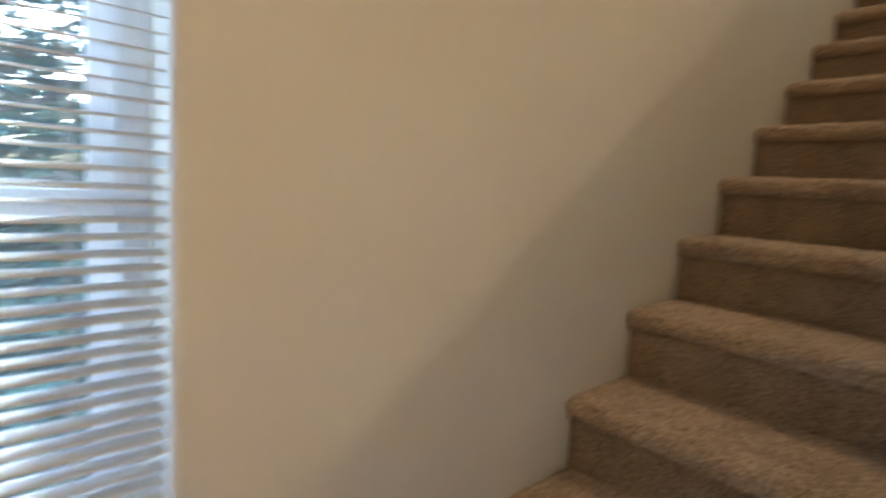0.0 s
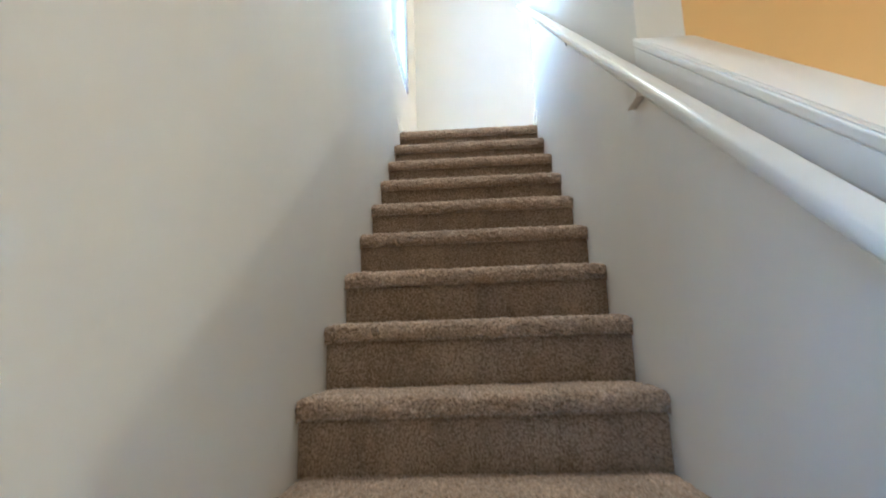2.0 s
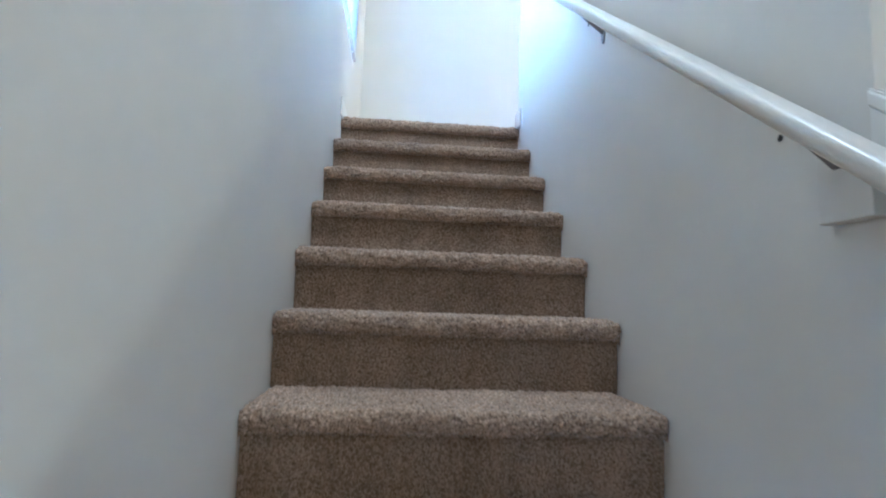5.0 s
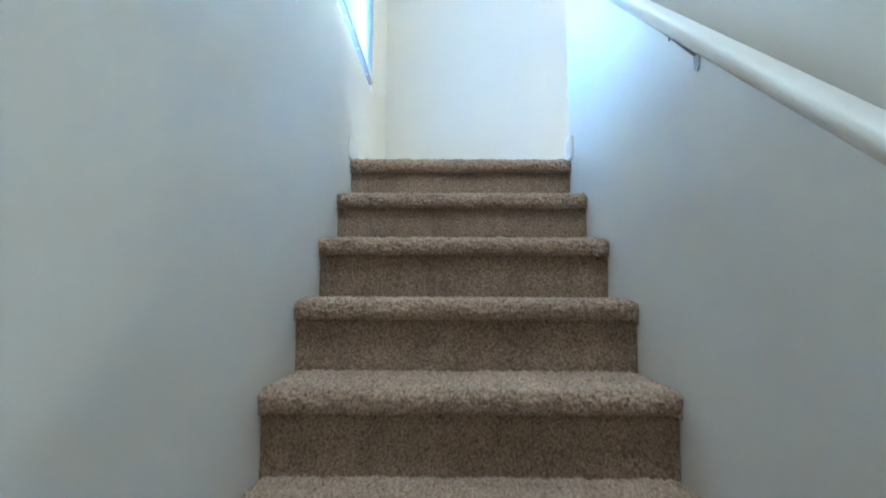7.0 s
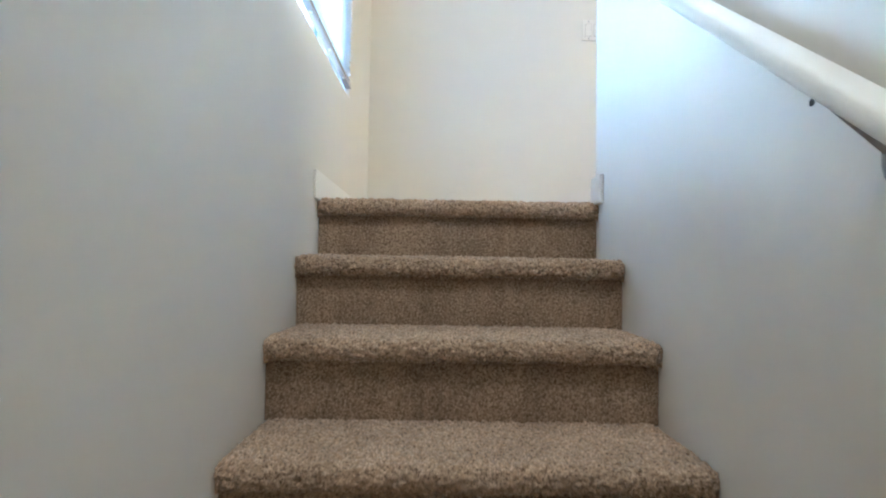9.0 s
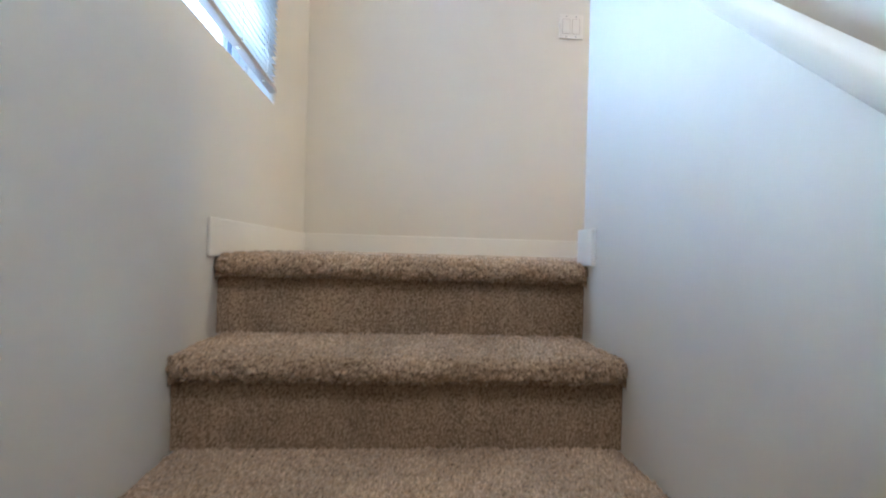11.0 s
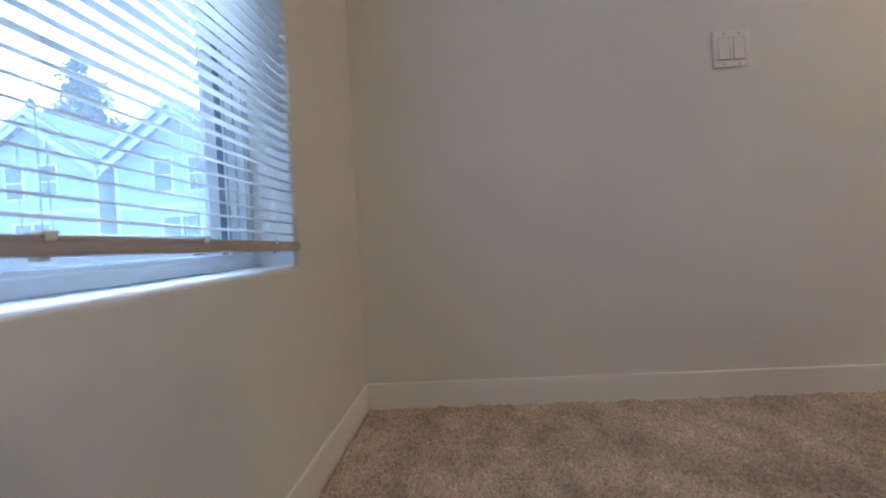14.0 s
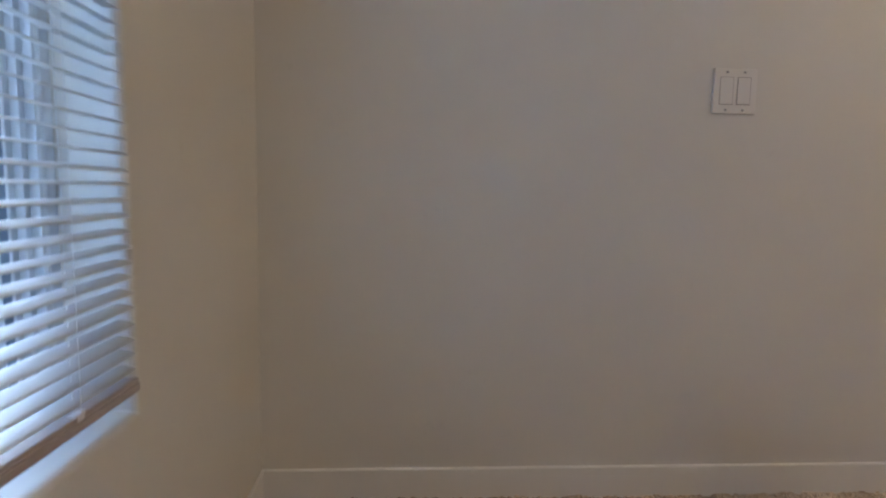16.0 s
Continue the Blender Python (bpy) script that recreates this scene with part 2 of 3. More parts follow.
def holed_wall(x0, x1, ys, zs, holes, round_at=None, width=0.012):
    """A wall between x0 and x1, over the spans ys and zs, with rectangular openings (y0, y1, z0, z1) through it."""
    bm = bmesh.new()
    us = sorted({*ys, *[h[0] for h in holes], *[h[1] for h in holes]})
    vs = sorted({*zs, *[h[2] for h in holes], *[h[3] for h in holes]})

    def solid(i, j):
        if not (0 <= i < len(us) - 1 and 0 <= j < len(vs) - 1):
            return False
        u, v = (us[i] + us[i + 1]) / 2, (vs[j] + vs[j + 1]) / 2
        return not any(h[0] < u < h[1] and h[2] < v < h[3] for h in holes)

    got = {}

    def vert(x, u, v):
        key = (x, u, v)
        if key not in got:
            got[key] = bm.verts.new(key)
        return got[key]

    for i in range(len(us) - 1):
        for j in range(len(vs) - 1):
            if not solid(i, j):
                continue
            u, U, v, V = us[i], us[i + 1], vs[j], vs[j + 1]
            for x in (x0, x1):
                bm.faces.new([vert(x, *c) for c in ((u, v), (U, v), (U, V), (u, V))])
            for ok, c, d in ((solid(i - 1, j), (u, v), (u, V)), (solid(i + 1, j), (U, v), (U, V)),
                             (solid(i, j - 1), (u, v), (U, v)), (solid(i, j + 1), (u, V), (U, V))):
                if not ok:
                    bm.faces.new([vert(x0, *c), vert(x0, *d), vert(x1, *d), vert(x1, *c)])
    bmesh.ops.recalc_face_normals(bm, faces=bm.faces)
    if round_at is not None:
        def rim(e):
            for h in holes:
                if all(abs(q.co.x - round_at) < 1e-5 and h[0] - 1e-5 <= q.co.y <= h[1] + 1e-5
                       and h[2] - 1e-5 <= q.co.z <= h[3] + 1e-5 for q in e.verts):
                    return any(f.normal.x ** 2 < 0.5 for f in e.link_faces)
            return False
        bmesh.ops.bevel(bm, geom=[e for e in bm.edges if rim(e)], offset=width, segments=4, profile=0.5, affect="EDGES")
    return bm


# ---- large structure ----
UP_WIN = (-0.2785, 0.5591, 3.361, 5.00)       # y0, y1, z0, z1 of the upper window
LO_WIN = (-4.55, -3.652, 0.36, 2.02)          # and of the lower one
XO = -0.165

setting("wall_outer", holed_wall(XO, 0.0, (LOW, BACK), (-0.2, HIGH), [UP_WIN, LO_WIN], 0.0),
        WALL, "off-white painted outer wall with two window openings", "wall")
setting("wall_back", boxed(((XO, BACK, TOP - 0.3), (1.83, BACK + 0.12, HIGH)), bevel=0.004),
        WALL, "off-white painted wall behind the carpeted landing", "wall")
bm = bmesh.new()
prism(bm, [(FOOT, 0.0), (END, 0.0), (END, GUARD), (KNEE, GUARD), (KNEE, TOP + KNEE * SLOPE + 0.883), (FOOT, TOP + FOOT * SLOPE + 0.883)], 0, W, OUT)
setting("wall_stair", bm, WALL, "off-white painted wall beside the stair, stepped down to a sloping knee wall", "wall")
setting("wall_header", boxed(((W, LOW, UNDER), (OUT, KNEE - 0.002, GUARD)), bevel=0.004),
        WALL, "off-white painted guard wall around the stairwell", "wall")
setting("wall_accent", boxed(((OUT + 0.0005, KNEE, 0.0), (4.4, KNEE + 0.11, UNDER))),
        ORANGE, "ochre orange painted wall of the lower room", "wall")
setting("wall_lower_end", boxed(((XO, LOW - 0.12, -0.2), (4.4, LOW, HIGH))), WALL, "off-white painted end wall", "wall")
setting("wall_room_side", boxed(((4.4, LOW - 0.12, -0.2), (4.52, BACK + 2.3, HIGH))), WALL, "off-white painted side wall", "wall")
setting("wall_hall_end", boxed(((1.71, BACK + 2.3, TOP - 0.3), (4.52, BACK + 2.42, HIGH))), WALL, "off-white painted hall end wall", "wall")
setting("wall_hall_return", boxed(((1.71, BACK + 0.121, TOP - 0.3), (1.83, BACK + 2.299, HIGH))), WALL, "off-white painted hall wall", "wall")
setting("ceiling", boxed(((XO, LOW - 0.12, HIGH + 0.001), (4.52, BACK + 2.42, HIGH + 0.15))), CEIL, "white painted ceiling", "ceiling")
setting("ceiling_lower", boxed(((OUT + 0.001, LOW, UNDER + 0.001), (4.399, KNEE + 0.11, TOP - 0.15))), CEIL, "white painted ceiling", "ceiling")
setting("floor_lower", boxed(((XO, LOW, -0.2), (4.399, 0, -0.001))), CARPET, "brown carpeted lower floor", "floor")
setting("floor_landing_base", boxed(((0.001, 0.06, TOP - 0.149), (1.899, BACK - 0.001, TOP - 0.026))), CONCRETE, "rough floor under the landing carpet", "floor")
setting("floor_hall", boxed(((OUT + 0.001, LOW, TOP - 0.149), (4.399, 0.105, TOP - 0.006)),
                            ((W + 0.001, END + 0.0125, TOP - 0.149), (OUT + 0.0005, 0.105, TOP - 0.006)),
                            ((1.9, 0.1055, TOP - 0.149), (4.399, BACK + 2.3, TOP - 0.006))),
        BRUSHED_LIT, "brown carpeted upper hall floor", "floor")


def nosing(y):
    """Height of the line through the step edges."""
    return TOP + y * SLOPE


def raked(bm, x0, x1, h0, h1, y0, y1, bevel=0.003):
    """A board that runs up with the stair, between two heights above the line of the step edges."""
    b2 = bmesh.new()
    prism(b2, [(y0, nosing(y0) + h0), (y1, nosing(y1) + h0), (y1, nosing(y1) + h1), (y0, nosing(y0) + h1)], 0, x0, x1)
    if bevel:
        bmesh.ops.bevel(b2, geom=list(b2.edges), offset=bevel, segments=3, profile=0.6, affect="EDGES")
    me = bpy.data.meshes.new("tmp")
    b2.to_mesh(me)
    b2.free()
    bm.from_mesh(me)
    bpy.data.meshes.remove(me)
    return bm


cap = empty("knee_wall_cap", (W, KNEE, nosing(KNEE) + 0.88), "white painted sloping wooden cap on the knee wall", "wall cap", kind="structure")
for nm, args, lab in (("cap_board", (W - 0.014, OUT + 0.022, 0.884, 0.906, FOOT - 0.02, KNEE - 0.002, 0.004), "smooth white top board"),
                      ("cap_bead", (W - 0.011, W - 0.005, 0.9062, 0.9085, FOOT - 0.02, KNEE - 0.002, 0.0008), "thin white bead along the edge"),
                      ("cap_bead", (W + 0.004, W + 0.009, 0.9062, 0.9085, FOOT - 0.02, KNEE - 0.002, 0.0008), "thin white bead along the edge"),
                      ("apron_board", (W - 0.012, W - 0.0005, 0.826, 0.8838, FOOT, KNEE - 0.004, 0.002), "white apron board under the cap")):
    ob = part(nm, raked(bmesh.new(), *args), TRIM, cap, lab)
    ob.matrix_parent_inverse = Matrix.Translation(cap.location).inverted()
    smooth(ob)


# ---- baseboards ----
def baseboard(name, boxes, label):
    return setting(name, boxed(*boxes, bevel=0.004, segments=3), TRIM, label, "baseboard")


B0, B1 = TOP - 0.02, TOP + BASE_H
baseboard("baseboard_left", [((0.0005, -0.045, B0 + 0.012), (0.009, BACK - 0.0125, B1))], "white painted baseboard under the window")
baseboard("baseboard_back", [((0.0005, BACK - 0.012, B0), (1.83, BACK - 0.0005, B1))], "white painted baseboard along the back wall")
baseboard("baseboard_end", [((W - 0.013, -0.045, B0 + 0.012), (W - 0.0005, END + 0.012, B1)),
                            ((W + 0.0005, END + 0.0005, B0), (OUT, END + 0.012, B1 - 0.001))],
          "short white baseboard wrapped round the end of the stair wall")


# ---- carpet ----
rng = np.random.default_rng(7)


def pile(name, path, x0, x1, step, lump, tuft, close=0.0, material=CARPET):
    """Carpet along a path of (y, z) points, from x0 to x1, with real tufts. close: how far the ends tuck in."""
    path = np.array(path, float)
    seg = np.hypot(*np.diff(path, axis=0).T)
    s = np.concatenate([[0], np.cumsum(seg)])
    n, m = max(2, int(s[-1] / step)), max(2, int((x1 - x0) / step))
    u = np.linspace(0, s[-1], n)
    yz = np.stack([np.interp(u, s, path[:, 0]), np.interp(u, s, path[:, 1])], 1)
    tan = np.gradient(yz, axis=0)
    tan /= np.maximum(np.hypot(*tan.T), 1e-9)[:, None]
    nor = np.stack([-tan[:, 1], tan[:, 0]], 1)
    x = np.linspace(x0, x1, m)

    def soft(k):
        a = rng.standard_normal((n + 2 * k, m + 2 * k))
        for _ in range(2):
            a = np.apply_along_axis(lambda r: np.convolve(r, np.ones(k) / k, "same"), 0, a)
            a = np.apply_along_axis(lambda r: np.convolve(r, np.ones(k) / k, "same"), 1, a)
        a = a[k:-k, k:-k]
        return a / a.std()

    h = tuft * 0.55 * rng.standard_normal((n, m)) + tuft * 0.75 * soft(2) + lump * soft(7)
    edge = np.minimum(np.arange(m), np.arange(m)[::-1]) * step
    h *= np.clip(0.15 + u / 0.022, 0, 1)[:, None] if close else 1
    h -= close * np.clip(1 - edge / 0.028, 0, 1)[None, :] ** 2
    jx = x[None, :] + rng.uniform(-0.3, 0.3, (n, m)) * step
    jx[:, 0], jx[:, -1] = x0, x1
    co = np.stack([jx, yz[:, 0][:, None] + nor[:, 0][:, None] * h, yz[:, 1][:, None] + nor[:, 1][:, None] * h], 2)
    idx = np.arange(n * m).reshape(n, m)
    quads = np.stack([idx[:-1, :-1], idx[:-1, 1:], idx[1:, 1:], idx[1:, :-1]], 2).reshape(-1, 4)
    me = bpy.data.meshes.new(name)
    me.vertices.add(n * m)
    me.vertices.foreach_set("co", co.reshape(-1))
    me.loops.add(quads.size)
    me.loops.foreach_set("vertex_index", quads.reshape(-1))
    me.polygons.add(len(quads))
    me.polygons.foreach_set("loop_start", np.arange(len(quads)) * 4)
    me.polygons.foreach_set("loop_total", np.full(len(quads), 4))
    me.polygons.foreach_set("use_smooth", np.ones(len(quads), bool))
    me.update(calc_edges=True)
    me.materials.append(material)
    return new(name, me)


OVER = 0.034       # how far an edge stands over its riser
stair = empty("staircase", (0, -14 * GO, 0), "straight stair fully covered in light brown cut pile carpet", "stairs", kind="structure")
inv = Matrix.Translation(stair.location).inverted()


def hang(ob, parent, label=""):
    ob.parent, ob.matrix_parent_inverse = parent, Matrix.Translation(parent.location).inverted()
    return tagged(ob, label)


def roll(y, z):
    """The rounded edge of a step, from under it to its top: front at y, top at z."""
    pts = [(y + OVER, z - 0.053), (y + 0.012, z - 0.0535)]
    for a in range(-80, 91, 10):
        c, d = math.cos(radians(a)), math.sin(radians(a))
        pts.append((y + 0.024 - 0.024 * c ** 0.8 if c > 0 else y + 0.024, z - 0.027 + 0.026 * d))
    return pts + [(y + 0.05, z + 0.0005)]


bm = bmesh.new()
side = [(-14 * GO + OVER + 0.02, -0.0)]
for i in range(14, -1, -1):
    y, z = -i * GO + OVER + 0.012, TOP - i * RISE - 0.024
    side += [(y, z - RISE), (y, z)]
side += [(BACK - 0.02, TOP - 0.024), (BACK - 0.02, TOP - 0.25), (0.3, TOP - 0.25), (-13 * GO, -0.1)]
side = [side[1]] + side[2:-1] + [(-13.4 * GO, 0.0)]
prism(bm, side, 0, 0.001, W - 0.001)
hang(part("stair_carcass", bm, CONCRETE), stair, "rough carcass under the carpet")
for i in range(15):
    y, z = -i * GO, TOP - i * RISE
    hang(pile("riser", [(y + OVER, z - RISE - 0.004), (y + OVER, z - 0.053)], 0.0005, W - 0.0005, 0.0045, 0.0006, 0.0008, 0.0, RISER_SHADED), stair,
         "flat carpeted riser, its shade put into the colour")
    if i:
        hang(pile("tread", roll(y, z) + [(y + GO + OVER + 0.002, z)], 0.0005, W - 0.0005, 0.0033, 0.0007, 0.0023, 0.010), stair,
             "carpeted tread with a thick rounded edge")
hang(pile("landing_edge", roll(0, TOP) + [(0.13, TOP - 0.002)], 0.0005, W - 0.0005, 0.0033, 0.0007, 0.0023, 0.010), stair, "rounded carpet edge of the landing")
tagged(pile("floor_landing", [(0.100, TOP - 0.001), (BACK - 0.012, TOP - 0.001)], 0.0125, 1.9, 0.0048, 0.0012, 0.0026, 0.0, BRUSHED_LIT),
       "light brown cut pile carpet on the landing", "floor", kind="structure")


# ---- windows ----
def window(name, span, label):
    """A hung vinyl window in the outer part of its opening: tracked frame, two sashes, panes."""
    y0, y1, z0, z1 = span
    x0, x1 = XO + 0.001, -0.09
    w = empty(name, ((x0 + x1) / 2, (y0 + y1) / 2, z0), label, "window", kind="structure")
    e = 0.0015
    bm = boxed(((x0, y0 + e, z0 + e), (x1, y0 + 0.022, z1 - e)), ((x0, y1 - 0.022, z0 + e), (x1, y1 - e, z1 - e)),
               ((x0, y0 + 0.0225, z0 + e), (x1, y1 - 0.0225, z0 + 0.022)), ((x0, y0 + 0.0225, z1 - 0.022), (x1, y1 - 0.0225, z1 - e)), bevel=0.002)
    for x in (-0.0935, -0.113, -0.1315):
        for ya, yb in ((y0 + 0.0225, y0 + 0.034), (y1 - 0.034, y1 - 0.0225)):
            box(bm, (x - 0.0022, ya, z0 + 0.0225), (x + 0.0022, yb, z1 - 0.0225), 0.0008)
        box(bm, (x - 0.0022, y0 + 0.0345, z0 + 0.0225), (x + 0.0022, y1 - 0.0345, z0 + 0.030), 0.0008)
    hang(part("window_frame", bm, VINYL), w, "white vinyl frame with narrow tracks")
    mid = (z0 + z1) / 2
    for nm, xa, za, zb in (("upper_sash", -0.149, mid - 0.012, z1 - 0.023), ("lower_sash", -0.1640, z0 + 0.031, mid + 0.02)):
        xb = xa + 0.0135
        ya, yb = y0 + 0.0275, y1 - 0.0275
        s = 0.042
        bm = boxed(((xa, ya, za), (xb, ya + s, zb)), ((xa, yb - s, za), (xb, yb, zb)),
                   ((xa, ya + s, za), (xb, yb - s, za + 0.04)), ((xa, ya + s, zb - 0.036), (xb, yb - s, zb)), bevel=0.003)
        sash = hang(part(nm, bm, VINYL), w, "white vinyl sash")
        g = part("gasket", boxed(((xb + 0.0005, ya - 0.0045, za), (xb + 0.013, ya - 0.0005, zb)), ((xb + 0.0005, yb + 0.0005, za), (xb + 0.013, yb + 0.0045, zb))),
                 GASKET, sash, "dark weather strip")
        pane = part("pane", boxed(((xa + 0.005, ya + s - 0.004, za + 0.036), (xa + 0.009, yb - s + 0.004, zb - 0.032))), GLASS if z0 > 3 else LOW_HAZE_GLASS, sash, "clear glass pane")
        pane.visible_shadow = False
        for o in (g, pane):
            o.matrix_parent_inverse = Matrix()
    return w


window("window_1", UP_WIN, "white vinyl hung window over the landing")
window("window_2", LO_WIN, "white vinyl hung window by the foot of the stair")


def mini_blind(span, base, label, tilt, ladders, seed, x=-0.014, sag=0.0):
    """Aluminium blind: head rail, curved slats, bottom rail that hangs lower at one end by sag a metre, ladder cords, clips."""
    r = random.Random(seed)
    y0, y1, z0, z1 = span
    y0, y1 = y0 + 0.005, y1 - 0.005
    b = empty("mini_blind", (x, (y0 + y1) / 2, base), label, "window blind")
    hang(part("head_rail", boxed(((x - 0.013, y0, z1 - 0.028), (x + 0.013, y1, z1 - 0.002)), bevel=0.002), SLAT), b, "white metal head rail")
    bm = boxed(((x - 0.0125, y0, base), (x + 0.0125, y1 + 0.004, base + 0.0125)), ((x - 0.0105, y0, base + 0.0120), (x + 0.0112, y1 + 0.004, base + 0.019)), bevel=0.0022, segments=3)
    for v in bm.verts:
        v.co.z -= sag * (v.co.y - (y0 + y1) / 2)
    hang(smooth(part("bottom_rail", bm, SHADE_TAN)), b, "plastic bottom rail with its backlit shade in the colour")
    # one slat, crowned across its 25 mm, shared by all
    bm = bmesh.new()
    rows, n, th = [], 6, 0.00035
    for k in range(n + 1):
        a = -1 + 2 * k / n
        rows.append((a * 0.0125, 0.0019 * (1 - a * a)))
    L = (y1 - y0) / 2
    top = [[bm.verts.new((px, s * L, pz + th)) for s in (-1, 1)] for px, pz in rows]
    bot = [[bm.verts.new((px, s * L, pz - th)) for s in (-1, 1)] for px, pz in rows]
    for k in range(n):
        bm.faces.new((top[k][0], top[k + 1][0], top[k + 1][1], top[k][1]))
        bm.faces.new((bot[k][0], bot[k][1], bot[k + 1][1], bot[k + 1][0]))
    for k in (0, n):
        bm.faces.new((top[k][0], top[k][1], bot[k][1], bot[k][0]))
    for e in (0, 1):
        bm.faces.new([top[k][e] for k in range(n + 1)] + [bot[k][e] for k in range(n, -1, -1)])
    bmesh.ops.recalc_face_normals(bm, faces=bm.faces)
    first = part("slat", bm, SLAT, b, "thin white curved metal slat")
    for f in first.data.polygons:
        f.use_smooth = abs(f.normal.y) < 0.5
    z, count = base + 0.0345, 0
    while z < z1 - 0.04:
        ob = first if count == 0 else first.copy()
        if count:
            scene.collection.objects.link(ob)
        ob.location = (0, 0, z - base)
        ob.rotation_euler = (radians(r.uniform(-0.18, 0.18) - math.degrees(sag) * max(0, 1 - count / 5)), radians(tilt + r.uniform(-3.0, 3.0)), 0)
        z += 0.0204 + r.uniform(-0.0006, 0.0006)
        count += 1
    for ly in ladders:
        bm = bmesh.new()
        low = base - sag * (ly - (y0 + y1) / 2)
        for dx in (-0.0135, 0.0135):
            cylinder(bm, (x + dx, ly, low + 0.015), (x + dx, ly, z1 - 0.03), 0.00045, sides=6)
        cylinder(bm, (x, ly + 0.006, low + 0.015), (x, ly + 0.006, z1 - 0.03), 0.0006, sides=6)
        hang(part("ladder_cord", bm, CORD), b, "thin white ladder cord")
        bm = boxed(((x + 0.002, ly - 0.011, low + 0.0192), (x + 0.0125, ly + 0.011, low + 0.0225)), ((x + 0.0113, ly - 0.006, low + 0.0135), (x + 0.0138, ly + 0.006, low + 0.0215)), bevel=0.0012)
        hang(part("cord_clip", bm, SLAT), b, "clear white cord clip on the rail")
        bm = boxed(((x - 0.002, ly - 0.009, low - 0.0042), (x + 0.007, ly + 0.007, low - 0.0002)), bevel=0.0012)
        hang(part("cord_button", bm, CORD), b, "small cord button under the rail")
    return b


mini_blind(UP_WIN, 3.399, "white aluminium mini blind lowered over the landing window", 12, (-0.122, 0.152, 0.421), 3, -0.005, 0.016)
mini_blind(LO_WIN, LO_WIN[2] + 0.02, "white aluminium mini blind over the lower stair window", 12, (-4.45, -4.1, -3.76), 5)

# ---- light switch ----
SX, SZ = 1.1538, TOP + 1.0332
plate = empty("light_switch", (SX + 0.058, BACK, SZ + 0.057), "white double rocker light switch on the wall", "light switch")
bm = boxed(((SX, BACK - 0.0065, SZ), (SX + 0.1145, BACK - 0.0003, SZ + 0.114)), bevel=0.003, segments=3)
hang(part("wall_plate", bm, PLATE), plate, "white plastic plate")
for cx in (SX + 0.034, SX + 0.080):
    bm = bmesh.new()
    prism(bm, [(BACK - 0.0066, SZ + 0.024), (BACK - 0.0066, SZ + 0.091), (BACK - 0.0080, SZ + 0.091), (BACK - 0.0074, SZ + 0.057), (BACK - 0.0092, SZ + 0.0245)],
          0, cx - 0.0165, cx + 0.0165)
    bmesh.ops.bevel(bm, geom=list(bm.edges), offset=0.0008, segments=2, affect="EDGES")
    hang(part("rocker", bm, PLATE), plate, "white rocker")
    # no recess here: a tinted sheet draws the shade of the gap
    hang(part("rocker_gap_shade", boxed(((cx - 0.0182, BACK - 0.0069, SZ + 0.0225), (cx + 0.0182, BACK - 0.0060, SZ + 0.0925))), SHADE_TAN), plate, "thin grey sheet drawn as the shaded gap round the rocker")
    for zz in (0.0095, 0.1045):
        hang(part("screw", cylinder(bmesh.new(), (cx, BACK - 0.0060, SZ + zz), (cx, BACK - 0.0075, SZ + zz), 0.0031), STEEL), plate, "small screw head")

# ---- handrail ----
RY0, RY1, RH = -3.85, -0.03, 0.842
rail = empty("handrail", (W - 0.06, RY0, nosing(RY0) + RH), "white painted wooden handrail on metal wall brackets", "handrail")
bm = bmesh.new()
ring = []
HW, TH, TB = 0.0265, 0.014, 0.021
for k in range(24):
    a = 2 * math.pi * k / 24
    c, s = math.cos(a), math.sin(a)
    px = HW * math.copysign(abs(c) ** 0.72, c)
    pz = (TH if s > 0 else TB) * math.copysign(abs(s) ** (0.62 if s > 0 else 0.85), s)
    ring.append((px, pz))
loops = []
for y in (RY0, RY1):
    loops.append([bm.verts.new((W - 0.066 + px, y - pz * 0.6, nosing(y) + RH + 0.006 * (y + 1.5) + pz * 0.8)) for px, pz in ring])
for k in range(24):
    bm.faces.new((loops[0][k], loops[1][k], loops[1][(k + 1) % 24], loops[0][(k + 1) % 24]))
bm.faces.new(loops[0][::-1])
bm.faces.new(loops[1])
bmesh.ops.recalc_face_normals(bm, faces=bm.faces)
hang(smooth(part("rail", bm, RAIL)), rail, "smooth white rounded rail")


def bracket(y):
    """Wall bracket: long plate on the wall, arm out to the rail, saddle under it."""
    z = nosing(y) + 0.735
    bm = bmesh.new()
    prism(bm, [(y - 0.011, z + 0.018), (y - 0.011, z + 0.066), (y + 0.011, z + 0.066), (y + 0.011, z + 0.018),
               (y + 0.007, z + 0.003), (y, z - 0.001), (y - 0.007, z + 0.003)], 0, W - 0.004, W - 0.0003)
    hang(part("bracket_plate", bm, STEEL), rail, "grey metal wall plate")
    bm = bmesh.new()
    prism(bm, [(W - 0.0041, z + 0.030), (W - 0.0041, z + 0.062), (W - 0.050, z + 0.088), (W - 0.072, z + 0.090), (W - 0.066, z + 0.080)], 1, y - 0.008, y + 0.008)
    bmesh.ops.bevel(bm, geom=list(bm.edges), offset=0.002, segments=2, affect="EDGES")
    hang(part("bracket_arm", bm, STEEL), rail, "grey metal arm under the rail")
    hang(part("bracket_screw", cylinder(bmesh.new(), (W - 0.004, y, z + 0.012), (W - 0.0058, y, z + 0.012), 0.0035), STEEL), rail, "screw head")


